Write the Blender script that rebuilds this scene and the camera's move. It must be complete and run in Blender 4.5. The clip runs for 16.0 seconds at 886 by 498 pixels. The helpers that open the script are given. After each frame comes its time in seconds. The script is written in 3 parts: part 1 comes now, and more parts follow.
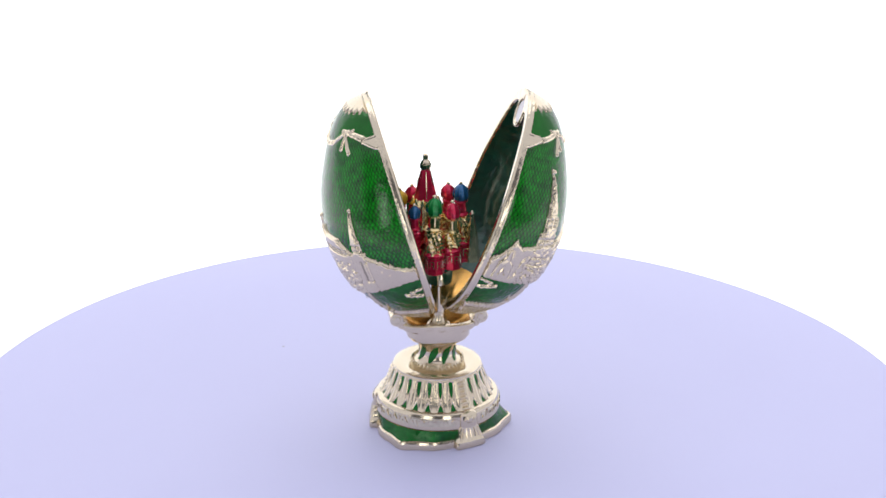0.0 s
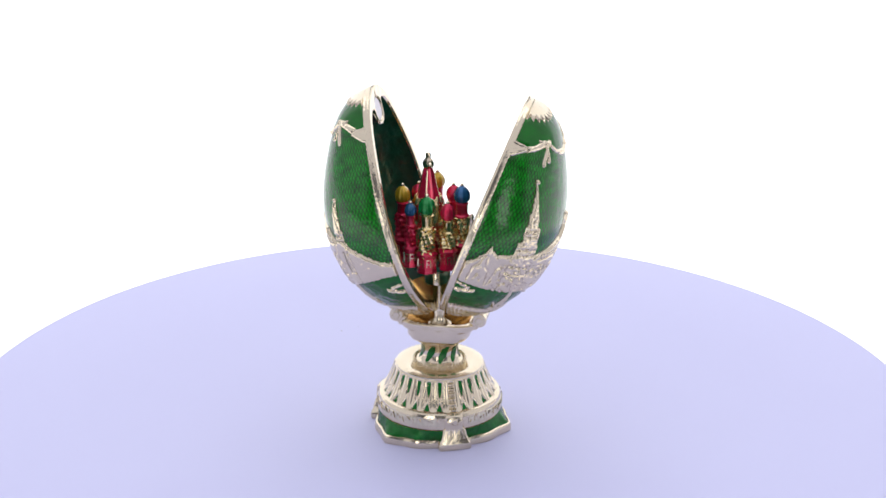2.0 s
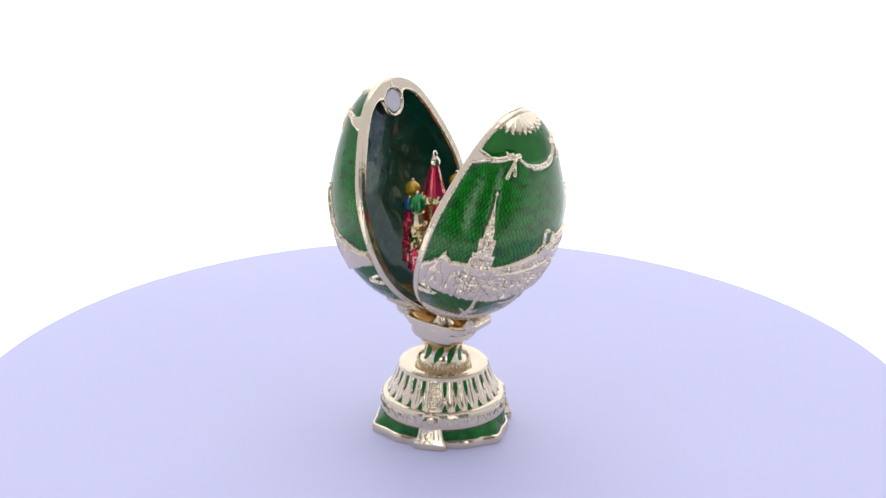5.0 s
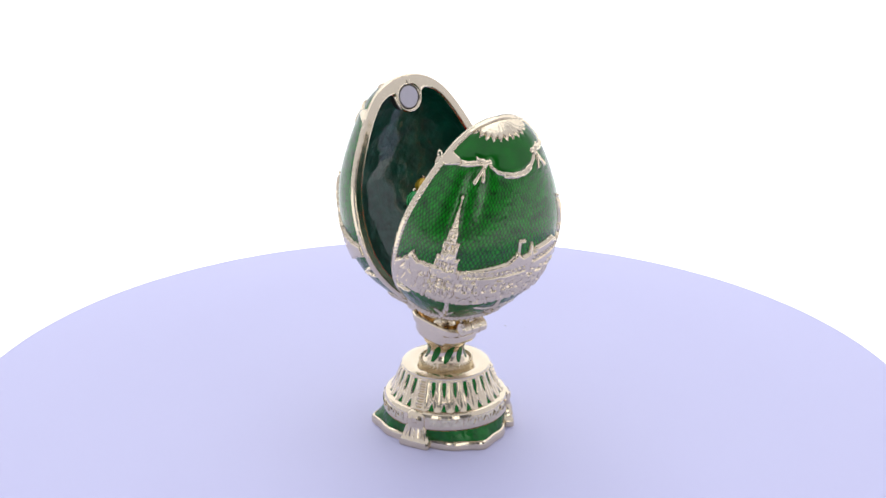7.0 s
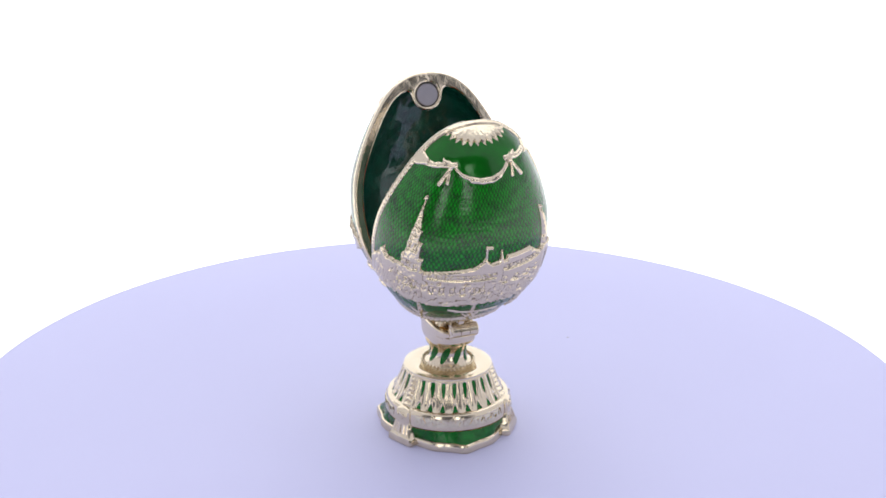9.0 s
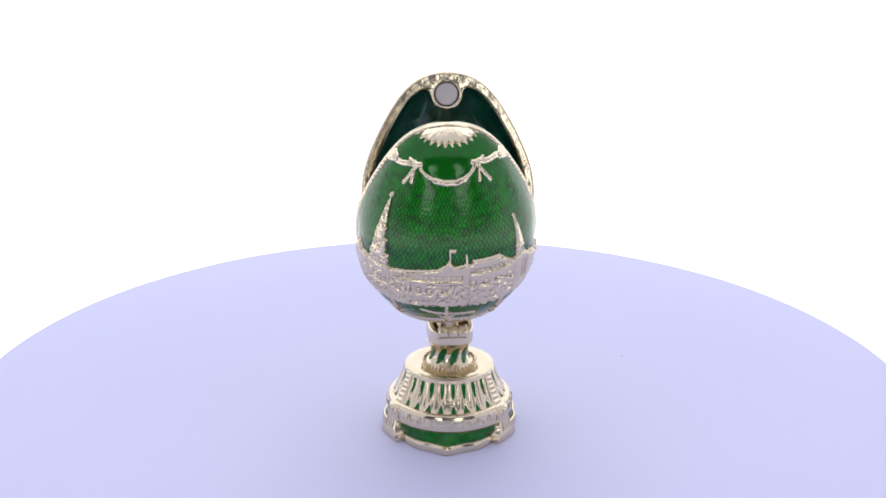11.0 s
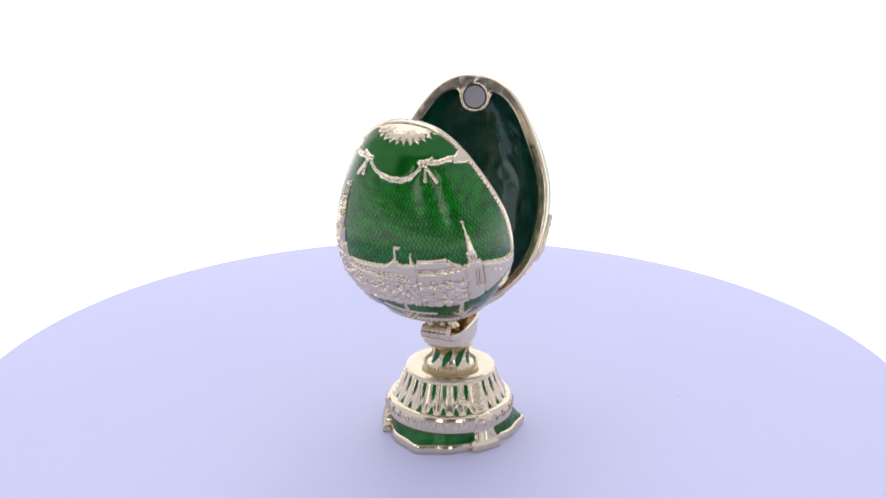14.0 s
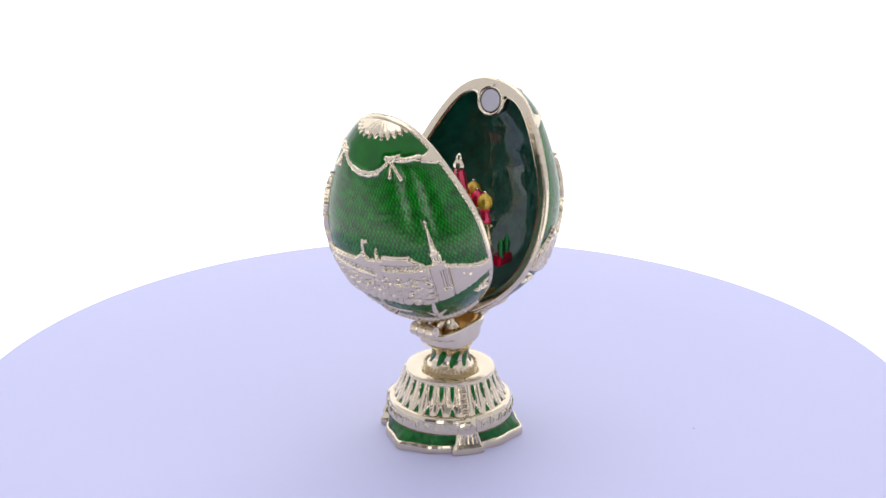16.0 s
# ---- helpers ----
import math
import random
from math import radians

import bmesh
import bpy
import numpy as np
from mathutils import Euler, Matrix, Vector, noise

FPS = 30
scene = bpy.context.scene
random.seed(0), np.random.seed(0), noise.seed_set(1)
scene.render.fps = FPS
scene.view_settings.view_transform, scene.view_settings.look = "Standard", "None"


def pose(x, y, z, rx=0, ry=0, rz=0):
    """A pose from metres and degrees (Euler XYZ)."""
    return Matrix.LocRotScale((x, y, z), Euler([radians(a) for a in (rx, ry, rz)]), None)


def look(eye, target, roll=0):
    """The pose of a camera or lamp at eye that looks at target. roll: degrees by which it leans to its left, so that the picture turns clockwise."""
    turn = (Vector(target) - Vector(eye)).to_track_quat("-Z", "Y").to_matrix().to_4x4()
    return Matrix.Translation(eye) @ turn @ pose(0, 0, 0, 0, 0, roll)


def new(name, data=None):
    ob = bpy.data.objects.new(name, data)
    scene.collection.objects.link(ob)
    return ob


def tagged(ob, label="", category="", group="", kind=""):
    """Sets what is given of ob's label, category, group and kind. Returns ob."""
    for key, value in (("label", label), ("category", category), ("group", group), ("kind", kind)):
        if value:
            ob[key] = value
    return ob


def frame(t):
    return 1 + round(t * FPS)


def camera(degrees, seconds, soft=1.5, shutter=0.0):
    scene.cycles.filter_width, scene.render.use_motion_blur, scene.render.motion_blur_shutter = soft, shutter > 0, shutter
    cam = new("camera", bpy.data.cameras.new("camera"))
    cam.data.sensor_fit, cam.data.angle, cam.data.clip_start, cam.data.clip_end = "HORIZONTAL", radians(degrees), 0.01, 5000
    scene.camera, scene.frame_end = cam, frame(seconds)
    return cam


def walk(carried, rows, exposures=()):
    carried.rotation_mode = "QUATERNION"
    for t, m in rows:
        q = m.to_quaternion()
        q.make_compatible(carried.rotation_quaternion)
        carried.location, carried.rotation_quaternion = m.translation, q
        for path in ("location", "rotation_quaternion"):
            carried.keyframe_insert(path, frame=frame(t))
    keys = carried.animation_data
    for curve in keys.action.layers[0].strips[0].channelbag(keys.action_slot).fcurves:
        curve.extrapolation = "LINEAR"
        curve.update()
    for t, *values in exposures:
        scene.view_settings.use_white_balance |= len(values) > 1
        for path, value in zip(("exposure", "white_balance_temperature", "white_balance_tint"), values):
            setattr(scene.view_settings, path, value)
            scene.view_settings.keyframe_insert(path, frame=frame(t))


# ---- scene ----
MM = 0.001
SPEED = 8.415                      # degrees a second, clockwise from above
AXIS = (-1.4 * MM, 2.3 * MM)       # the egg's place on the platter

# ---- camera ----
cam = camera(22.85, 16.0, soft=1.6)
EYE = pose(0.0, -0.620, 0.3097, 90 - 21.975, 0, -0.023) @ pose(0, 0, 0, 0, 0, 0.19)
walk(cam, [(0.0, EYE), (16.0, EYE)])

# ---- light ----
world = bpy.data.worlds.new("studio")
scene.world = world
world.use_nodes = True
world.node_tree.nodes["Background"].inputs[0].default_value = (0.88, 0.885, 1.0, 1)
world.node_tree.nodes["Background"].inputs[1].default_value = 0.905
scene.view_settings.exposure = 0.0


def softbox(name, eye, target, w, h, watts):
    lamp = bpy.data.lights.new(name, "AREA")
    lamp.shape, lamp.size, lamp.size_y, lamp.energy, lamp.color = "RECTANGLE", w, h, watts, (1.0, 0.99, 0.98)
    ob = new(name, lamp)
    ob.matrix_basis = look(eye, target)
    return ob


softbox("softbox_top", (0.0, 0.35, 0.95), (0, 0, 0.05), 0.9, 0.5, 1.7)
softbox("softbox_front", (-0.36, -1.15, 0.20), (0, 0, 0.06), 0.24, 0.6, 1.2)
softbox("softbox_front", (0.36, -1.15, 0.20), (0, 0, 0.06), 0.24, 0.6, 1.2)


# ---- materials ----
def material(name, colour, rough=0.4, metal=0.0, coat=0.0, vary=0.0, scale=300.0, bump=0.0, bump_scale=900.0, rough_vary=0.0, relief_depth=0.0003):
    mat = bpy.data.materials.new(name)
    mat.use_nodes = True
    nt = mat.node_tree
    b = nt.nodes["Principled BSDF"]
    b.inputs["Base Color"].default_value = (*colour, 1)
    b.inputs["Roughness"].default_value = rough
    b.inputs["Metallic"].default_value = metal
    b.inputs["Coat Weight"].default_value = coat
    b.inputs["Coat Roughness"].default_value = 0.04
    co = nt.nodes.new("ShaderNodeTexCoord")
    if vary or rough_vary:
        nz = nt.nodes.new("ShaderNodeTexNoise")
        nz.inputs["Scale"].default_value, nz.inputs["Detail"].default_value = scale, 4
        nt.links.new(co.outputs["Object"], nz.inputs["Vector"])
    if vary:
        mix = nt.nodes.new("ShaderNodeMix")
        mix.data_type = "RGBA"
        mix.inputs["A"].default_value = (*[c * (1 - vary) for c in colour], 1)
        mix.inputs["B"].default_value = (*[min(1, c * (1 + vary)) for c in colour], 1)
        nt.links.new(nz.outputs["Fac"], mix.inputs["Factor"])
        nt.links.new(mix.outputs["Result"], b.inputs["Base Color"])
    if rough_vary:
        mr = nt.nodes.new("ShaderNodeMapRange")
        mr.inputs["From Min"].default_value, mr.inputs["From Max"].default_value = 0.3, 0.7
        mr.inputs["To Min"].default_value, mr.inputs["To Max"].default_value = max(0.02, rough - rough_vary), rough + rough_vary
        nt.links.new(nz.outputs["Fac"], mr.inputs["Value"])
        nt.links.new(mr.outputs["Result"], b.inputs["Roughness"])
    if bump:
        n2 = nt.nodes.new("ShaderNodeTexNoise")
        n2.inputs["Scale"].default_value, n2.inputs["Detail"].default_value = bump_scale, 3
        bp = nt.nodes.new("ShaderNodeBump")
        bp.inputs["Strength"].default_value, bp.inputs["Distance"].default_value = bump, relief_depth
        nt.links.new(co.outputs["Object"], n2.inputs["Vector"])
        nt.links.new(n2.outputs["Fac"], bp.inputs["Height"])
        nt.links.new(bp.outputs["Normal"], b.inputs["Normal"])
    return mat


def guilloche(name, dark, light):
    """Translucent enamel over an engine-turned ground: a wavy lattice of fine cuts, about 1.6 mm wide, under a clear coat."""
    mat = bpy.data.materials.new(name)
    mat.use_nodes = True
    nt, L = mat.node_tree, mat.node_tree.links
    b = nt.nodes["Principled BSDF"]
    uv = nt.nodes.new("ShaderNodeUVMap")
    nz = nt.nodes.new("ShaderNodeTexNoise")
    nz.inputs["Scale"].default_value, nz.inputs["Detail"].default_value = 0.30, 3
    L.new(uv.outputs["UV"], nz.inputs["Vector"])
    add = nt.nodes.new("ShaderNodeVectorMath")
    add.operation = "MULTIPLY_ADD"
    add.inputs[1].default_value = (2.0, 2.2, 0)
    L.new(nz.outputs["Color"], add.inputs[0])
    L.new(uv.outputs["UV"], add.inputs[2])
    sep = nt.nodes.new("ShaderNodeSeparateXYZ")
    L.new(add.outputs["Vector"], sep.inputs["Vector"])

    def maths(op, a, c=None):
        n = nt.nodes.new("ShaderNodeMath")
        n.operation = op
        for i, v in enumerate((a, c)):
            if v is None:
                continue
            if isinstance(v, (int, float)):
                n.inputs[i].default_value = v
            else:
                L.new(v, n.inputs[i])
        return n.outputs[0]

    def line(sign):
        k = maths("ADD", maths("MULTIPLY", sep.outputs["X"], 0.80 * sign), maths("MULTIPLY", sep.outputs["Y"], 0.26))
        tri = maths("ABSOLUTE", maths("SUBTRACT", maths("FRACT", k), 0.5))     # 0 on the line, 0.5 between
        return maths("MINIMUM", maths("ADD", maths("MULTIPLY", tri, 1.45), 0.28), 1.0)

    lattice = maths("MULTIPLY", line(1), line(-1))
    ramp = nt.nodes.new("ShaderNodeMix")
    ramp.data_type = "RGBA"
    ramp.inputs["A"].default_value, ramp.inputs["B"].default_value = (*dark, 1), (*light, 1)
    n2 = nt.nodes.new("ShaderNodeTexNoise")
    n2.inputs["Scale"].default_value, n2.inputs["Detail"].default_value = 0.22, 5
    L.new(uv.outputs["UV"], n2.inputs["Vector"])
    L.new(maths("MULTIPLY", lattice, maths("ADD", maths("MULTIPLY", n2.outputs["Fac"], 1.9), -0.2)), ramp.inputs["Factor"])
    L.new(ramp.outputs["Result"], b.inputs["Base Color"])
    bp = nt.nodes.new("ShaderNodeBump")
    bp.inputs["Strength"].default_value, bp.inputs["Distance"].default_value = 0.9, 0.0006
    L.new(lattice, bp.inputs["Height"])
    L.new(bp.outputs["Normal"], b.inputs["Normal"])
    n3 = nt.nodes.new("ShaderNodeTexNoise")            # the fired surface is slightly wavy
    n3.inputs["Scale"].default_value, n3.inputs["Detail"].default_value = 0.45, 3
    L.new(uv.outputs["UV"], n3.inputs["Vector"])
    wave = nt.nodes.new("ShaderNodeBump")
    wave.inputs["Strength"].default_value, wave.inputs["Distance"].default_value = 0.25, 0.0005
    L.new(n3.outputs["Fac"], wave.inputs["Height"])
    L.new(wave.outputs["Normal"], b.inputs["Coat Normal"])
    b.inputs["Metallic"].default_value, b.inputs["Roughness"].default_value = 0.8, 0.36
    b.inputs["Coat Weight"].default_value, b.inputs["Coat Roughness"].default_value = 1.0, 0.16
    b.inputs["Coat IOR"].default_value = 1.5
    b.inputs["Coat Tint"].default_value = (0.2, 0.75, 0.4, 1)
    b.inputs["Specular IOR Level"].default_value = 0.08
    b.inputs["Specular Tint"].default_value = (0.01, 0.10, 0.05, 1)
    return mat


GOLD = material("pale_gold", (0.71, 0.622, 0.472), 0.17, 1.0, vary=0.06, scale=260, bump=0.42, bump_scale=420, rough_vary=0.07)
# strong colour mottle stands in for dark reflections in the band's engraving
CHASED = material("mottled_chased_gold", (0.76, 0.66, 0.48), 0.15, 1.0, vary=0.45, scale=800, bump=1.0, bump_scale=650)
TOWER_GOLD = material("antique_gold", (0.84, 0.68, 0.36), 0.2, 1.0, vary=0.2, scale=700, bump=0.4, bump_scale=900)
# gold with the orange of light bounced inside hollows put into its colour
GOLD_BOUNCED = material("bounce_tinted_gold", (0.60, 0.34, 0.10), 0.26, 1.0, vary=0.06, bump=0.1)
ENAMEL = guilloche("green_guilloche", (0.0, 0.03, 0.004), (0.0, 0.54, 0.02))
ENAMEL_SMOOTH = material("green_enamel_smooth", (0.0, 0.14, 0.007), 0.33, 0.7, 1.0, vary=0.55, scale=160, bump=0.3, bump_scale=200, relief_depth=0.0006)
ENAMEL_PLAIN = material("green_enamel", (0.0, 0.135, 0.018), 0.38, 0.6, 0.9, vary=0.75, scale=420, bump=0.8, bump_scale=420, relief_depth=0.0006)
LINING = material("dark_green_lining", (0.004, 0.085, 0.052), 0.3, 0.1, 1.0, vary=0.75, scale=230, bump=1.0, bump_scale=210, relief_depth=0.0011)
for enamel in (ENAMEL_SMOOTH, ENAMEL_PLAIN):          # the ground under the glaze shines green only
    enamel.node_tree.nodes["Principled BSDF"].inputs["Specular IOR Level"].default_value = 0.08
    enamel.node_tree.nodes["Principled BSDF"].inputs["Specular Tint"].default_value = (0.01, 0.10, 0.05, 1)
    enamel.node_tree.nodes["Principled BSDF"].inputs["Coat IOR"].default_value = 1.45
    enamel.node_tree.links.new(enamel.node_tree.nodes["Bump"].outputs["Normal"], enamel.node_tree.nodes["Principled BSDF"].inputs["Coat Normal"])
    enamel.node_tree.nodes["Principled BSDF"].inputs["Coat Roughness"].default_value = 0.12
    enamel.node_tree.nodes["Principled BSDF"].inputs["Coat Tint"].default_value = (0.4, 0.85, 0.55, 1)
SILVER = material("magnet_steel", (0.46, 0.44, 0.48), 0.32, 1.0, vary=0.08, bump=0.1)
DARK = material("dark_gap", (0.03, 0.03, 0.03), 0.5)
RED = material("red_enamel", (0.72, 0.014, 0.075), 0.25, 0.55, 0.8, vary=0.35, scale=500, bump=0.3, bump_scale=900)
BLUE = material("blue_enamel", (0.02, 0.13, 0.32), 0.25, 0.5, 0.8, vary=0.35, scale=500, bump=0.2)
YELLOW = material("yellow_enamel", (0.66, 0.43, 0.03), 0.25, 0.45, 0.8, vary=0.35, scale=500, bump=0.2)
LEAF = material("green_dome_enamel", (0.003, 0.26, 0.05), 0.25, 0.5, 0.8, vary=0.35, scale=500, bump=0.2)
PLATTER = material("lavender_white_acrylic", (0.615, 0.617, 0.86), 0.62, 0.0, vary=0.015, scale=14, bump=0.02, bump_scale=400)
WHITE = material("white_paper", (0.9, 0.9, 0.92), 0.8)
FLOOR = material("grey_floor", (0.30, 0.30, 0.32), 0.7, vary=0.1, scale=6)
WALL = material("dark_added_wall", (0.10, 0.10, 0.11), 0.8, vary=0.15, scale=3)
SPECK = material("grey_dust", (0.42, 0.42, 0.5), 0.8)

# emission added to plain paper so the whole sweep comes out pure white
GLOW = bpy.data.materials.new("glowing_paper")
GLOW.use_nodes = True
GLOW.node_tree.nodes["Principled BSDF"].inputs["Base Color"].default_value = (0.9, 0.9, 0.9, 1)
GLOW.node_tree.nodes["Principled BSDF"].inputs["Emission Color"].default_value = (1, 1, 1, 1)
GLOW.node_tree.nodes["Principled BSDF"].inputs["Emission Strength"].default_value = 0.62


# ---- mesh helpers ----
def mesh_object(name, verts, faces, mat, parent=None, label="", smooth=True, uv=None):
    me = bpy.data.meshes.new(name)
    me.from_pydata([tuple(v) for v in verts], [], [tuple(f) for f in faces])
    if uv is not None:
        lay = me.uv_layers.new(name="UVMap")
        idx = np.empty(len(me.loops), dtype=np.int32)
        me.loops.foreach_get("vertex_index", idx)
        lay.data.foreach_set("uv", np.asarray(uv, dtype=np.float32)[idx].ravel())
    me.polygons.foreach_set("use_smooth", [smooth] * len(me.polygons))
    me.materials.append(mat)
    me.update()
    ob = new(name, me)
    if parent is not None:
        ob.parent = parent
    if label:
        tagged(ob, label)
    return ob


def part(name, bm, mat, parent, label="", sharp=35):
    """Links a bmesh, in metres, as one mesh object under a thing or a part."""
    bmesh.ops.recalc_face_normals(bm, faces=bm.faces)
    me = bpy.data.meshes.new(name)
    bm.to_mesh(me)
    bm.free()
    me.polygons.foreach_set("use_smooth", [True] * len(me.polygons))
    me.materials.append(mat)
    me.set_sharp_from_angle(angle=radians(sharp))
    ob = new(name, me)
    ob.parent = parent
    return tagged(ob, label) if label else ob


def lathe(bm, profile, seg=48, at=(0, 0), ribs=0, depth=0.0, twist=0.0):
    """Turns a profile of (radius, height) in mm round the vertical at a place in mm; ribs flute it."""
    rings = []
    for r, z in profile:
        if r < 1e-4:
            rings.append([bm.verts.new((at[0] * MM, at[1] * MM, z * MM))])
            continue
        ring = []
        for k in range(seg):
            a = 2 * math.pi * k / seg
            q = r * (1 + depth * math.cos(ribs * a + twist * z)) if ribs else r
            ring.append(bm.verts.new(((at[0] + q * math.cos(a)) * MM, (at[1] + q * math.sin(a)) * MM, z * MM)))
        rings.append(ring)
    for A, B in zip(rings, rings[1:]):
        for k in range(seg):
            quad = [A[k % len(A)], A[(k + 1) % len(A)], B[(k + 1) % len(B)], B[k % len(B)]]
            quad = list(dict.fromkeys(quad))
            if len(quad) > 2:
                bm.faces.new(quad)
    return bm


def block(bm, cx, cy, cz, sx, sy, sz, bevel=0.0, m=None):
    """A box in mm with rounded edges."""
    made = bmesh.ops.create_cube(bm, size=1.0)["verts"]
    for v in made:
        v.co = Vector(((cx + v.co.x * sx) * MM, (cy + v.co.y * sy) * MM, (cz + v.co.z * sz) * MM))
    if bevel:
        edges = list({e for v in made for e in v.link_edges})
        out = bmesh.ops.bevel(bm, geom=edges, offset=bevel * MM, segments=2, affect="EDGES")
        made = list({v for f in out["faces"] for v in f.verts} | {v for v in made if v.is_valid})
    if m is not None:
        bmesh.ops.transform(bm, matrix=m, verts=made)
    return made


def rod(bm, p, q, r, seg=20, cap=0.25):
    """A round bar in mm from p to q with softened ends."""
    p, q = Vector(p), Vector(q)
    turn = (q - p).to_track_quat("Z", "Y").to_matrix()
    ln = (q - p).length
    rings = []
    for rr, z in ((r - cap, 0), (r, cap), (r, ln - cap), (r - cap, ln)):
        rings.append([bm.verts.new((p + turn @ Vector((rr * math.cos(2 * math.pi * k / seg), rr * math.sin(2 * math.pi * k / seg), z))) * MM) for k in range(seg)])
    for A, B in zip(rings, rings[1:]):
        for k in range(seg):
            bm.faces.new((A[k], A[(k + 1) % seg], B[(k + 1) % seg], B[k]))
    bm.faces.new(rings[0][::-1])
    bm.faces.new(rings[-1])


# ---- flat shapes as signed distances (negative inside), in mm ----
def d_box(x, y, x0, x1, y0, y1):
    return np.maximum(np.maximum(x0 - x, x - x1), np.maximum(y0 - y, y - y1))


def d_disc(x, y, cx, cy, r):
    return np.hypot(x - cx, y - cy) - r


def d_rod(x, y, ax, ay, bx, by, ra, rb=None):
    rb = ra if rb is None else rb
    dx, dy = bx - ax, by - ay
    h = np.clip(((x - ax) * dx + (y - ay) * dy) / (dx * dx + dy * dy + 1e-9), 0, 1)
    return np.hypot(x - ax - h * dx, y - ay - h * dy) - (ra + (rb - ra) * h)


def smooth01(x):
    x = np.clip(x, 0, 1)
    return x * x * (3 - 2 * x)


def relief(parent, surf, fields, u, v, skins, rest):
    """Splits a grid over surf(u, v) -> place, normal in mm into one mesh for each skin. fields(u, v) gives the skins' signed
    distances in order; rest is the skin for what none of them covers. A skin: name, material, label, height(u, v, distance)."""
    U, V = np.meshgrid(u, v)
    F = np.min(fields(U, V), axis=0)
    gv, gu = np.gradient(F)
    g2 = gu * gu + gv * gv + 1e-9
    su, sv = -F * gu / g2, -F * gv / g2
    near = (np.abs(su) < 0.6) & (np.abs(sv) < 0.6)
    su, sv = np.where(near, su, 0), np.where(near, sv, 0)
    su[:, [0, -1]] = 0
    sv[[0, -1], :] = 0
    U = U + su * (u[1] - u[0])
    V = V + sv * (v[1] - v[0])
    D = np.array(fields(U, V))
    P, N = surf(U, V)
    mid = (D[:, :-1, :-1] + D[:, 1:, :-1] + D[:, :-1, 1:] + D[:, 1:, 1:]) / 4
    pick = np.where(mid.min(axis=0) < 0, mid.argmin(axis=0), len(fields(U[:2, :2], V[:2, :2])))
    nu = len(u)
    ids = np.arange(U.size).reshape(U.shape)
    quads = np.stack([ids[:-1, :-1], ids[:-1, 1:], ids[1:, 1:], ids[1:, :-1]], -1)
    pieces = []
    shared, least = np.zeros(U.size, dtype=int), np.full(U.size, 9.0)
    for k, skin in enumerate(list(skins) + [rest]):
        if skin is None:
            continue
        groups = [(skin, pick == k)]
        if k == len(skins) and callable(skin):
            groups = skin(U, V, pick == k)
        for (name, mat, label, height), mask in groups:
            if not mask.any():
                continue
            q = quads[mask]
            used, inv = np.unique(q, return_inverse=True)
            dist = np.maximum(D[k], D[k] - np.min(np.delete(D, k, axis=0), axis=0, initial=50.0)) if k < len(D) else -D.min(axis=0)
            H = height(U, V, dist).ravel()
            shared[used] += 1
            least[used] = np.minimum(least[used], H[used])
            pieces.append((name, mat, label, used, inv.reshape(q.shape), H))
    out = []
    coords = np.stack([UVX(U, V), V], -1).reshape(-1, 2)
    for name, mat, label, used, faces, H in pieces:    # neighbours meet at one height, so no seam gapes
        H = np.where(shared > 1, least, H).reshape(U.shape)
        pts = (P + N * H[..., None]).reshape(-1, 3)[used] * MM
        out.append(mesh_object(name, pts, faces, mat, parent, label, uv=coords[used]))
    return out


def UVX(u, v):
    return np.asarray(u) * 0.42


# ---- the egg's outline: radius at a height along its own axis, in mm ----
EGG_C, EGG_H, EGG_DEEP = 32.4, 36.2, 0.915


def egg_radius(s, grow=0.0):
    q = np.clip((np.asarray(s, dtype=float) - EGG_C) / (EGG_H + grow), -1, 1)
    return np.sqrt(1 - q * q) * (26.3 + grow - 1.76 * q - 2.05 * q * q + 3.50 * q ** 3 + 3.0 * np.maximum(q, 0) ** 4 + 0.95 * np.exp(-((q + 0.62) / 0.32) ** 2)
                                   - 2.7 * smooth01((q - 0.1) / 0.8))


def egg_surface(phi, w, grow=0.0):
    """phi in degrees from the outward side, w in degrees of a polar sweep from the bottom (0) to the top (180)."""
    def place(ph, ww):
        s = EGG_C - (EGG_H + grow) * np.cos(np.radians(ww))
        r = egg_radius(s, grow) * (1 + 0.042 * np.sin(np.radians(2 * ph)) ** 2)
        return np.stack([EGG_DEEP * r * np.cos(np.radians(ph)), r * np.sin(np.radians(ph)), s], -1)
    P = place(phi, w)
    a = place(phi + 0.05, np.clip(w, 0.5, 179.5)) - place(phi - 0.05, np.clip(w, 0.5, 179.5))
    b = place(phi, np.clip(w + 0.05, 0, 180)) - place(phi, np.clip(w - 0.05, 0, 180))
    n = np.cross(a, b)
    n /= np.linalg.norm(n, axis=-1, keepdims=True) + 1e-12
    return P, n


def to_s(w):
    return EGG_C - EGG_H * np.cos(np.radians(w))


# the ornament of a half egg, all in degrees round the egg and mm along its axis
def flat(phi, s):
    return np.radians(phi) * egg_radius(s), s


def chain(x, y, pts, r):
    ds = [d_rod(x, y, *flat(*a), *flat(*b), r) for a, b in zip(pts, pts[1:])]
    return np.min(ds, axis=0)


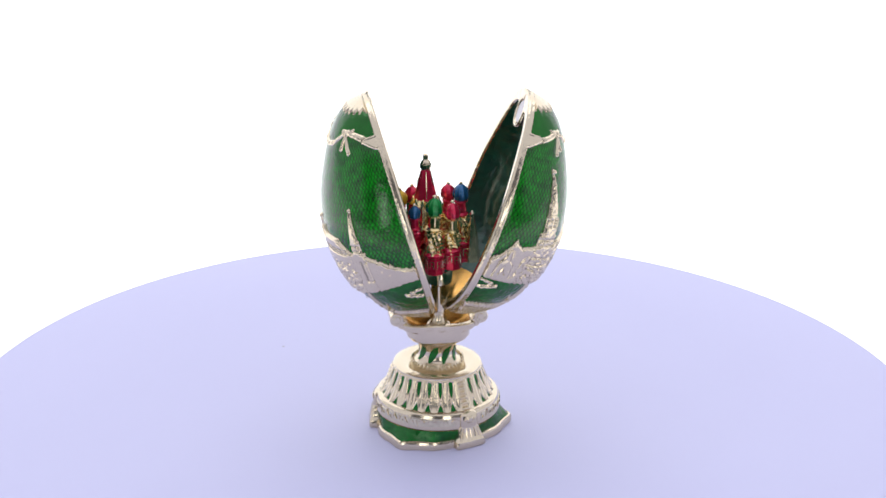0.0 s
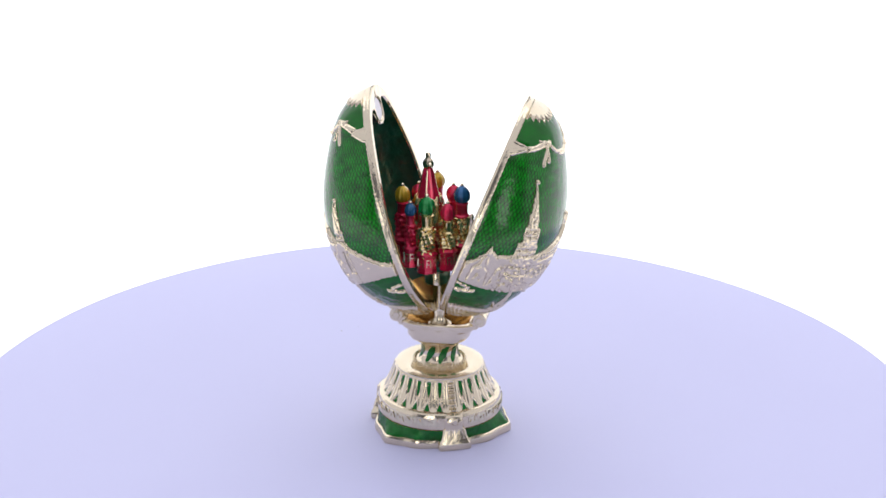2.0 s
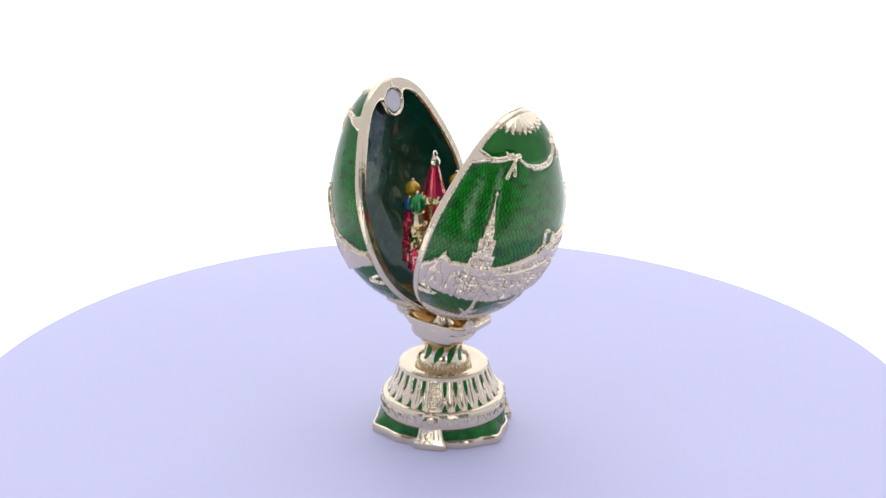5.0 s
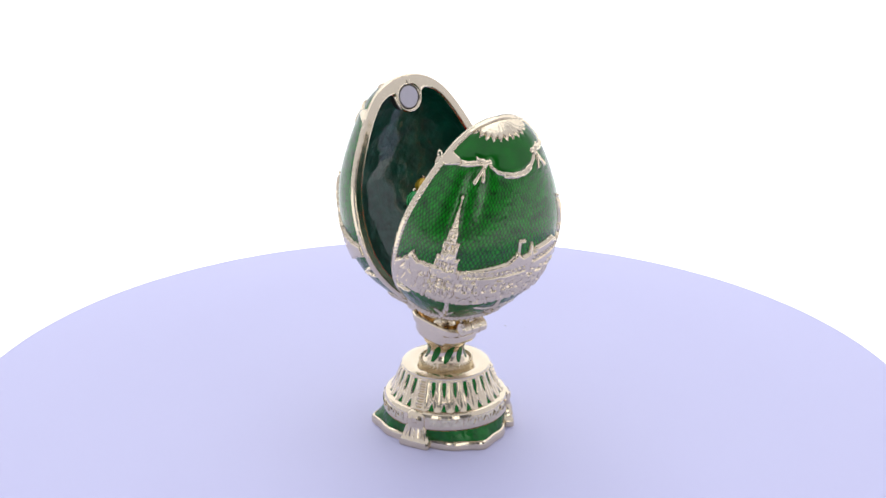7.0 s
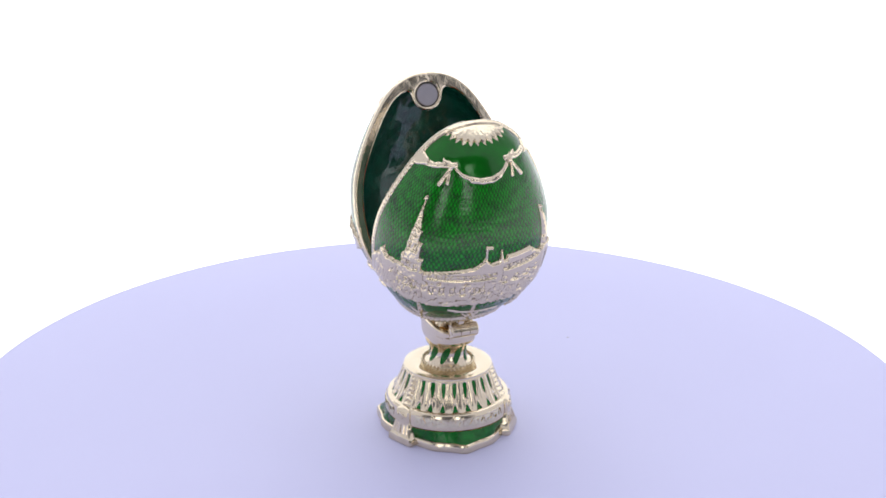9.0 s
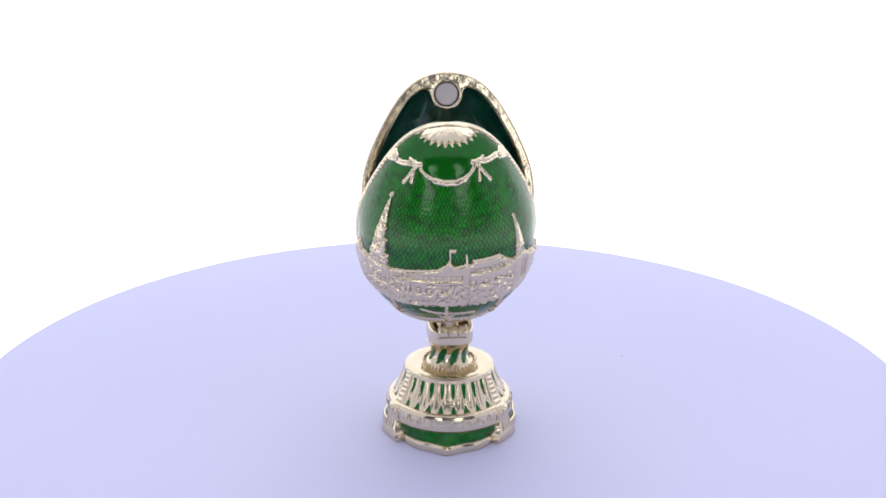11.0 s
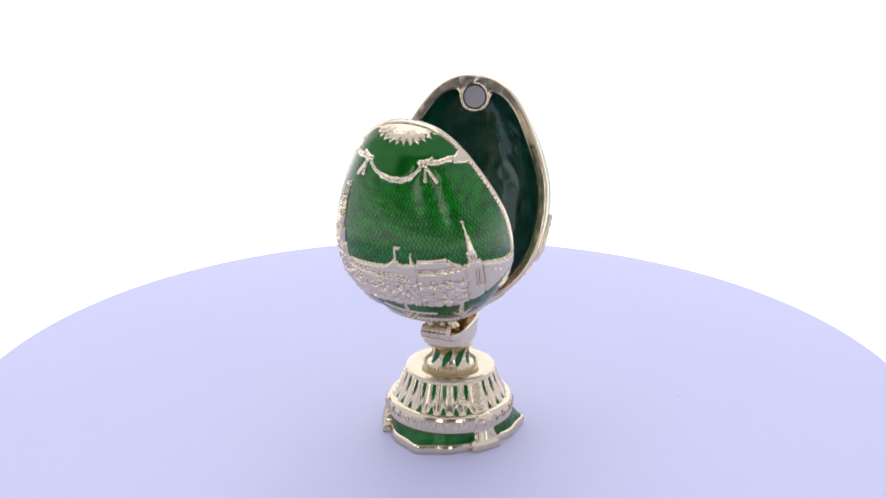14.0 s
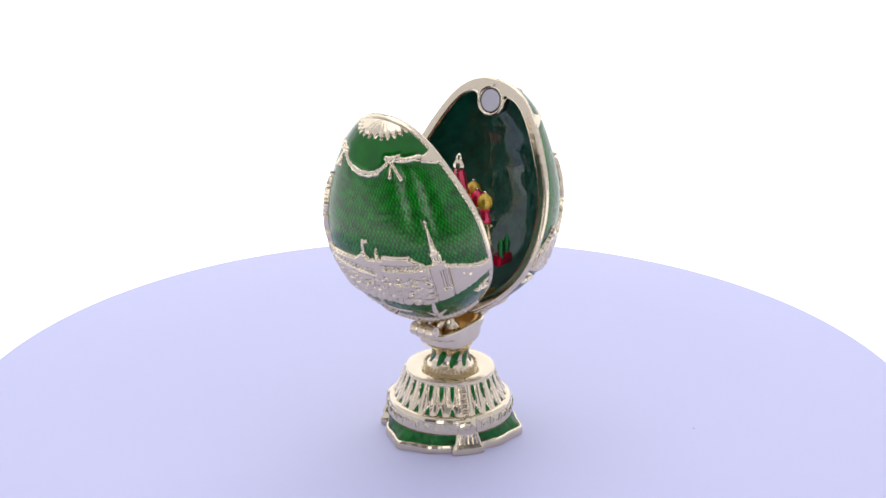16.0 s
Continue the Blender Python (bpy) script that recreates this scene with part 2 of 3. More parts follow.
def skyline_field(phi, s):
    """Roofs, a clock tower, a palace with a flag and a belfry on one long wall."""
    deg = np.radians(1) * 24.5
    x = phi * deg
    top = np.interp(phi, [-90, -84, -77, -73, -68, -65, -56, -40, -38, -20, -6, 12, 35, 42, 53, 77, 90],
                    [24.4, 25.2, 28.5, 32.2, 29.8, 30.2, 31.0, 31.2, 31.2, 33.0, 34.0, 35.4, 35.2, 32.6, 31.8, 25.6, 24.2])
    ragged = 0.35 * np.sin(phi * 2.1) * np.sin(phi * 0.83 + 1) + 0.25 * (np.mod(phi, 3.4) / 3.4)
    top = top + np.where((phi > 57) | (phi < -60), ragged, 0.0) + np.where((phi > 14) & (phi < 36), 0.5 * (np.mod(phi, 2.4) < 1.2), 0)
    low = np.interp(phi, [-90, -60, -39, -20, -2, 18, 36, 53, 76, 90], [17.8, 17.6, 17.4, 18.0, 18.3, 17.8, 17.3, 18.8, 20.4, 20.6]) + 0.12 * np.sin(phi * 1.3)
    d = np.maximum(s - top, low - s)
    def add(e):
        nonlocal d
        d = np.minimum(d, e)
    cx = -48.6 * deg                                   # the clock tower
    add(d_box(x, s, cx - 7.6 * deg, cx + 7.8 * deg, 22, 35.2))
    add(d_box(x, s, cx - 5.4 * deg, cx + 5.6 * deg, 30, 40.2))
    add(d_box(x, s, cx - 3.9 * deg - 0.4, cx + 3.9 * deg - 0.4, 36, 43.6))
    add(d_rod(x, s, cx - 0.4, 43.2, cx - 1.2, 51.4, 1.35, 0.3))
    add(d_disc(x, s, cx - 1.25, 52.4, 0.8))
    cx = -1.2 * deg                                    # the palace dome and its flag
    add(d_rod(x, s, cx, 33.4, cx, 36.0, 3.2, 0.6))
    add(d_rod(x, s, cx + 0.3, 36, cx + 0.3, 40.3, 0.36))
    add(d_box(x, s, cx + 0.2, cx + 2.2, 39.3, 40.6))
    cx = 10.2 * deg                                    # the hall's corner post
    add(d_rod(x, s, cx, 34, cx, 38.3, 0.75, 0.3))
    add(d_box(x, s, 13.5 * deg, 33 * deg, 34, 36.5))
    cx = 48.8 * deg                                    # the belfry
    add(d_box(x, s, cx - 5.8 * deg, cx + 5.8 * deg, 19, 32.6))
    add(d_box(x, s, cx - 3.4 * deg, cx + 3.6 * deg, 30, 36.4))
    add(d_rod(x, s, cx, 36.0, cx + 0.2, 45.2, 1.2, 0.3))
    add(d_disc(x, s, cx + 0.2, 45.6, 0.55))
    return d


def skyline_height(phi, w, dist, drop):
    s = to_s(w) + drop
    x = phi * np.radians(1) * 24.5
    h = 1.05 * smooth01(-dist / 0.4)
    h = h + 0.30 * smooth01((6.2 - np.abs(phi + 48.6)) / 0.5) * (s > 21) * smooth01(-dist / 0.5)
    for cx, cs, rr, amp in LUMPS:                      # trees and small houses, modelled in relief
        h = h + amp * np.exp(-(((x - cx) / rr) ** 2 + ((s - cs) / (rr * 1.2)) ** 2))
    cut = np.zeros_like(h)
    for row, lo, hi, step, ww, hh in ((30.4, -35, 8, 3.4, 0.48, 0.9), (32.6, 14, 40, 3.1, 0.40, 0.75), (27.8, 14, 40, 8.2, 0.7, 1.1),
                                      (38.4, -52, -45, 5.0, 0.55, 1.0), (32.4, -54, -43, 4.6, 0.55, 1.0), (26.4, 50, 57, 3.6, 0.35, 3.4), (34.2, 47, 52, 3.6, 0.4, 0.9),
                                      (26.0, -55, -42, 5.2, 0.7, 1.3), (22.4, -55, -42, 5.2, 0.7, 1.2), (25.0, -33, 0, 6.6, 0.6, 1.3)):
        k = np.round((phi - lo) / step)
        inside = (k >= 0) & (lo + k * step <= hi)
        e = np.abs(d_box((phi - lo - k * step) * np.radians(1) * 24.5, s, -ww, ww, row - hh, row + hh))
        cut = np.maximum(cut, np.where(inside, 1.7 * smooth01(1 - e / 0.30), 0))
    for line in (35.2, 40.5, 43.3, 29.2):              # string courses of the tower
        cut = cut - 0.7 * np.exp(-((s - line) / 0.25) ** 2) * (np.abs(phi + 48.6) < 8.6)
    for line, a, b in ((28.4, -36, 8), (32.0, -37, 8), (34.2, 12, 40), (21.3, -36, 44), (30.8, 12, 42)):
        cut = cut - 0.55 * np.exp(-((s - line) / 0.22) ** 2) * ((phi > a) & (phi < b))
    for post in (-39.6, -57.6, 12.0, 43.0, 54.6):      # upright joints between the buildings
        cut = cut + 1.1 * np.exp(-((phi - post) / 0.55) ** 2) * (s < 33)
    for pts in (((-81, 19.6), (-80, 24.5), (-77, 26.2), (-76, 29.5), (-73, 29.0), (-72, 25.4), (-69, 24.2), (-68, 19.8)),
                ((-66, 20), (-64.5, 25.6), (-62, 27.6), (-60, 25.0), (-59, 20.4)), ((-77, 20.5), (-75, 23.4), (-72.5, 20.6))):
        for (p0, s0), (p1, s1) in zip(pts, pts[1:]):   # engraved outlines of small houses
            e = d_rod(x, s, p0 * np.radians(1) * 24.5, s0, p1 * np.radians(1) * 24.5, s1, 0.05)
            cut = np.maximum(cut, 0.9 * smooth01(1 - e / 0.35))
    wild = np.zeros_like(h)                            # a few deeper hollows among the trees
    for cx, cs, rr, amp in HOLLOWS:
        wild = wild + amp * np.exp(-(((x - cx) / rr) ** 2 + ((s - cs) / (rr * 1.6)) ** 2))
    rich = smooth01((phi + 64) / 3) * smooth01((46 - phi) / 3) * smooth01((28.6 - s) / 0.8)
    chisel = 1 - np.abs(2 * value_noise(x / 1.15, s / 1.5, 3) - 1) * 2.6
    fine = 1 - np.abs(2 * value_noise(x / 0.62 + 9, s / 0.8, 5) - 1) * 2.2
    cut = cut + wild + rich * (0.85 * np.clip(chisel, 0, 1) + 0.2 * np.clip(fine, 0, 1))
    upper = smooth01((10.5 - np.abs(phi + 48.6)) / 1.0) * (s > 28)
    cut = cut + upper * 0.5 * np.clip(fine, 0, 1)
    return np.maximum(h - 0.58 * cut, 0.02)


def value_noise(x, y, seed):
    """Smooth noise in 0..1 with one knot a unit."""
    rng = np.random.RandomState(seed)
    table = rng.rand(64, 64)
    i, j = np.floor(x).astype(int), np.floor(y).astype(int)
    fx, fy = smooth01(x - i), smooth01(y - j)
    at = lambda a, b: table[np.mod(a, 64), np.mod(b, 64)]
    return (at(i, j) * (1 - fx) + at(i + 1, j) * fx) * (1 - fy) + (at(i, j + 1) * (1 - fx) + at(i + 1, j + 1) * fx) * fy


LUMPS = [(random.uniform(-36, 36), random.uniform(18.6, 27.5), random.uniform(0.3, 0.75), random.uniform(0.1, 0.25)) for _ in range(70)]
HOLLOWS = [(random.uniform(-18, 20), random.uniform(19.5, 28.0), random.uniform(0.3, 0.6), random.uniform(0.5, 1.2)) for _ in range(60)]


def garland_field(phi, s, bows):
    x, y = flat(phi, s)
    b0, b1 = bows
    d = chain(x, y, [(-92, 57.6), (-80, 58.9), (-70, 59.8), (-60, 60.4), (b0 - 4.5, 61.7)], 0.6)
    d = np.minimum(d, chain(x, y, [(b0 + 8.5, 61.2), (b0 * 0.6, 60.0), (b0 * 0.33, 59.1)], 0.55))
    d = np.minimum(d, chain(x, y, [(b0 * 0.36, 59.1), (b0 * 0.1, 58.6), (b1 * 0.2, 58.7), (b1 * 0.45, 59.4)], 0.85))   # the festoon swells in its middle
    d = np.minimum(d, chain(x, y, [(b1 * 0.4, 59.4), (b1 * 0.6, 60.3), (b1 * 0.78, 61.4), (b1 - 4, 62.5)], 0.6))
    d = np.minimum(d, chain(x, y, [(b1 + 4, 62.4), (b1 + 13, 61.8), (64, 61.2), (74, 60.1), (92, 57.6)], 0.6))
    for c, t1, t2 in (((b0, 61.8), (b0 - 4.3, 56.7), (b0 + 2.9, 57.6)), ((b1, 62.4), (b1 - 5.2, 58.4), (b1 + 5.6, 57.5))):
        cx, cy = flat(*c)
        d = np.minimum(d, d_disc(x, y, cx, cy, 0.95))
        d = np.minimum(d, d_rod(x, y, cx, cy, cx - 1.9, cy + 0.5, 0.7, 0.5))
        d = np.minimum(d, d_rod(x, y, cx, cy, cx + 1.9, cy + 0.5, 0.7, 0.5))
        for t in (t1, t2):
            d = np.minimum(d, d_rod(x, y, cx, cy - 0.4, *flat(*t), 0.32, 0.55))
    return d


def cap_field(phi, s):
    return 66.15 + 0.8 * np.abs(np.mod(phi / 14.0, 1) - 0.5) * 2 - s


def border_field(phi, s):
    """The flange along the rim, with a beaded inner edge."""
    out = egg_radius(s) * np.cos(np.radians(phi))
    bead = 0.28 * np.abs(np.sin(s * 2.35))
    d = out - np.where((s > 21) & (s < 62), 1.5 + bead, 1.6)
    x, y = flat(phi, s)
    for e in (-1, 1):                                  # spandrels where the garland leaves the rim
        d = np.minimum(d, d_rod(x, y, *flat(e * 90, 59.4), *flat(e * 70, 60.2), 2.1, 0.7))
    return d


def scroll_field(phi, s):
    """Leafy scrolls under the wall, between lens-shaped panels."""
    x, y = flat(phi, s)
    low = 7.4 + 1.0 * np.cos(np.radians((phi + 2) * 4.4)) * np.exp(-(phi / 70) ** 2) - 2.2 * np.clip((np.abs(phi) - 55) / 35, 0, 1) + 0.3 * np.sin(phi * 1.7)
    d = s - low
    for c in (-42, -2, 39):
        d = np.minimum(d, d_rod(x, y, *flat(c, 8.0), *flat(c, 17.9), 1.0, 0.42))
        d = np.minimum(d, d_rod(x, y, *flat(c, 8.6), *flat(c - 7, 11.6), 0.6, 0.3))
        d = np.minimum(d, d_rod(x, y, *flat(c, 8.6), *flat(c + 7, 11.6), 0.6, 0.3))
    d = np.minimum(d, chain(x, y, [(-20, 14.8), (-12, 13.6), (-2, 12.9), (9, 12.6), (19, 12.4)], 0.42))
    for e in (-1, 1):
        d = np.minimum(d, chain(x, y, [(e * 92, 13.4), (e * 82, 14.0), (e * 72, 15.2)], 0.75))
        d = np.minimum(d, chain(x, y, [(e * 92, 16.4), (e * 84, 16.6), (e * 76, 15.9)], 0.5))
    return d


def build_shell(parent, drop, bows):
    """One half of the egg: rim, lining, magnet, enamel panels and gilt relief. Its own axes: x outward, z along the egg."""
    # rim in the opening plane, with the bezel for the magnet
    def plane_surf(y, s):
        return np.stack([y * 0, y, s], -1), np.stack([y * 0 - 1, y * 0, y * 0], -1)

    def rim_field(y, s):
        outer = np.abs(y) - egg_radius(s, 0.42)
        outer = np.maximum(outer, np.maximum(-4.1 - s, s - 68.95))
        inner = np.abs(y) - egg_radius(s, -2.7)
        ring = np.maximum(outer, -inner)
        boss = d_disc(y, s, 0.2, 62.2, 4.9)
        k = np.clip(0.5 + 0.5 * (boss - ring) / 7.0, 0, 1)
        boss = boss * (1 - k) + ring * k - 7.0 * k * (1 - k)
        return [np.maximum(np.maximum(boss, outer), 3.75 - np.hypot(y - 0.2, s - 62.2))]

    def lip(y, s, d):
        return 0.75 * np.sqrt(np.clip(1 - (1 - np.clip(-d / 0.8, 0, 1)) ** 2, 0, 1)) + 0.015 * np.sin(y * 1.3) * np.sin(s * 0.9)

    rim = relief(parent, plane_surf, rim_field, np.linspace(-27, 27, 240), np.linspace(-4.5, 70, 320),
                 [("shell", GOLD, "half shell of a green enamelled egg, gilt rim and skyline relief", lip)], None)[0]
    # lining
    w = np.linspace(2, 178, 90)
    ph = np.linspace(-90, 90, 80)
    PH, W = np.meshgrid(ph, w)
    P, N = egg_surface(PH, W, -1.9)
    wob = 0.9 * (value_noise(PH / 34 + 3, W / 26 + 5, 8) - 0.5) + 0.4 * (value_noise(PH / 12 + 1, W / 9 + 2, 9) - 0.5)
    P = P + N * (wob * np.cos(np.radians(PH)))[..., None]
    ids = np.arange(PH.size).reshape(PH.shape)
    quads = np.stack([ids[:-1, :-1], ids[1:, :-1], ids[1:, 1:], ids[:-1, 1:]], -1).reshape(-1, 4)
    mid = P.reshape(-1, 3)[quads].mean(axis=1)
    low = mid[:, 2] < 3.8 + 0.8 * np.sin(mid[:, 1] * 0.7)
    mesh_object("lining", P.reshape(-1, 3) * MM, quads[~low], LINING, rim, "glossy dark green enamel lining")
    mesh_object("gilt_well", P.reshape(-1, 3) * MM, quads[low], GOLD_BOUNCED, rim, "gilt bottom of the shell, tinted for bounced light")
    bm = bmesh.new()
    lathe(bm, [(1.5, 66.2), (1.5, 67.2), (1.25, 68.2), (0.75, 68.8), (0, 69.0)], 20, (0.5, 0))
    part("tip_knob", bm, GOLD, rim)
    # magnet in its bezel
    bm = bmesh.new()
    rod(bm, (1.2, 0.2, 62.2), (-0.35, 0.2, 62.2), 3.45, 40, 0.15)
    part("magnet", bm, SILVER, rim, "round grey magnet")
    bm = bmesh.new()
    rod(bm, (4.0, 0.2, 62.2), (0.35, 0.2, 62.2), 4.0, 40, 0.1)
    part("magnet_socket", bm, DARK, rim)
    # outside
    U = np.linspace(-90, 90, 330)
    V = np.linspace(1.5, 178.5, 340)

    def fields(phi, ww):
        s = to_s(ww)
        edge = border_field(phi, s)
        inside = [np.maximum(f, -edge) for f in (skyline_field(phi, s + drop), garland_field(phi, s, bows), cap_field(phi, s), scroll_field(phi, s + drop))]
        return inside[:3] + [edge, inside[3]]

    def swell(phi, ww, d):
        return 0.10 * smooth01(np.abs(d) / 0.8)

    def rope(phi, ww, d):
        lumps = value_noise(phi / 2.6, to_s(ww) * 1.1, 6)
        return np.sqrt(np.clip(-d / 0.7, 0, 1)) * (0.42 + 0.5 * lumps * smooth01((66 - np.abs(phi)) / 6))

    def fan(phi, ww, d):
        return (0.25 + 0.55 * smooth01((68.4 - to_s(ww)) / 2.5)) * smooth01(-d / 0.5) * (0.92 + 0.07 * np.abs(np.mod(phi / 14.0, 1) - 0.5) * 2)

    def flange(phi, ww, d):
        s = to_s(ww)
        return 0.38 * smooth01(-d / 0.3) * (1 + 0.35 * np.abs(np.sin(s * 2.35)) * np.exp(-(d + 0.4) ** 2 / 0.12))

    def leaf(phi, ww, d):
        return 0.75 * smooth01(-d / 0.6) * (1 + 0.3 * np.sin(phi * 1.4) * np.sin(to_s(ww) * 2.6))

    def rest(phi, ww, mask):
        s = to_s(ww)
        sc = (s[:-1, :-1] + s[1:, 1:]) / 2
        pc = (phi[:-1, :-1] + phi[1:, 1:]) / 2
        line = np.interp(pc, [-90, -60, bows[0], bows[0] + 7, -5, bows[1] - 6, bows[1], 64, 90], [58, 60.4, 61.8, 61.4, 59.2, 61.8, 62.4, 61.4, 58])
        return [(("enamel_panel", ENAMEL, "translucent green guilloche enamel panel", swell), mask & (sc < line) & (sc > 21.0 - drop)),
                (("enamel_panel", ENAMEL_SMOOTH, "smooth glossy green enamel panel", swell), mask & (sc >= line)),
                (("enamel_panel", ENAMEL_PLAIN, "dark green enamel panel", swell), mask & (sc <= 21.0 - drop))]

    relief(rim, egg_surface, fields, U, V,
           [("skyline_relief", GOLD, "gilt relief of towers and palaces", lambda a, b, d: skyline_height(a, b, d, drop)),
            ("garland", GOLD, "gilt garland with bows", rope), ("fan_cap", GOLD, "fluted gilt cap", fan),
            ("beaded_border", GOLD, "", flange), ("leaf_scroll", GOLD, "gilt leaf scrolls", leaf)], rest)
    # hinge leaf from the underside of the shell to the knuckle
    bm = bmesh.new()
    block(bm, 11.0, 0.6, -0.6, 2.6, 2.6, 5.4, 0.5, None)
    block(bm, 7.2, 0.6, -1.6, 8.0, 4.6, 1.8, 0.5, None)
    part("hinge_leaf", bm, GOLD, rim)
    return rim


# ---- backdrop and platter ----
def build_backdrop():
    bm = bmesh.new()
    line = [(-0.45, -0.10), (0.9, -0.10)]
    line += [(0.9 + 0.6 * math.sin(a), 0.5 - 0.6 * math.cos(a)) for a in np.linspace(0.15, math.pi / 2, 10)]
    line += [(1.5, 2.4)]
    rows = [[bm.verts.new((x, y, z)) for x in (-2.2, 2.2)] for y, z in line]
    for A, B in zip(rows, rows[1:]):
        bm.faces.new((A[0], A[1], B[1], B[0]))
    me = bpy.data.meshes.new("backdrop")
    bm.to_mesh(me)
    bm.free()
    me.polygons.foreach_set("use_smooth", [True] * len(me.polygons))
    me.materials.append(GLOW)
    tagged(new("backdrop", me), "seamless white paper sweep, self-lit to stay white", "backdrop", kind="structure")
    # unseen floor and wall, added so gold and enamel mirror something dark in front
    for name, mat, box in (("floor", FLOOR, (-2.2, 2.2, -1.7, -0.45, -0.16, -0.10)), ("wall_south", WALL, (-1.7, 1.7, -1.8, -1.7, -0.16, 1.3))):
        bm = bmesh.new()
        x0, x1, y0, y1, z0, z1 = [v / MM for v in box]
        block(bm, (x0 + x1) / 2, (y0 + y1) / 2, (z0 + z1) / 2, x1 - x0, y1 - y0, z1 - z0)
        me = bpy.data.meshes.new(name)
        bm.to_mesh(me)
        bm.free()
        me.materials.append(mat)
        tagged(new(name, me), "plain unseen grey surface added to darken front reflections", name.split("_")[0], kind="structure")


def build_platter():
    top = bpy.data.objects.new("turntable", None)
    scene.collection.objects.link(top)
    tagged(top, "round pale lavender-white turntable with a matte top", "turntable")
    bm = bmesh.new()
    lathe(bm, [(0, 0), (60, 0), (120, 0), (155.2, 0), (156.1, -0.25), (156.5, -0.9), (156.5, -5), (155.8, -6), (60, -6), (0, -6)], 192)
    part("platter", bm, PLATTER, top).rotation_euler = (0, radians(0.17), 0)   # it runs slightly out of true
    bm = bmesh.new()
    lathe(bm, [(0, -6), (70, -6), (72, -8), (78, -98), (80, -100), (0, -100)], 64)
    part("motor_drum", bm, WHITE, top, "white drum under the platter")
    bm = bmesh.new()
    lathe(bm, [(0.01, 0.25), (0.35, 0.2), (0.5, 0.0)], 8)
    first = part("dust_speck", bm, SPECK, top, "tiny grey dust speck")
    first.location = (-53.8 * MM, 58.2 * MM, 0)
    for x, y in ((-49.5, 63.5),):
        again = bpy.data.objects.new("dust_speck", first.data)
        scene.collection.objects.link(again)
        again.parent, again.location, again.scale = top, (x * MM, y * MM, 0), (0.6, 0.5, 0.7)
    return top


# ---- the egg's stand ----
BASE_TURN = -6.6                    # the foot's turn against the hinges, degrees


def plate_radius(az, out=0.0):
    """The three-lobed outline of the foot: points at 0, 120, 240 degrees, pads between them."""
    q = np.mod(np.asarray(az) + 60, 120) - 60          # 0 at a point, +-60 at a pad
    e = np.abs(q)
    t = np.clip(e / 44, 0, 1)
    r = 23.7 - 3.1 * t + 0.55 * np.cos(t * math.pi * 3) * (1 - t) - 0.95
    return r + out


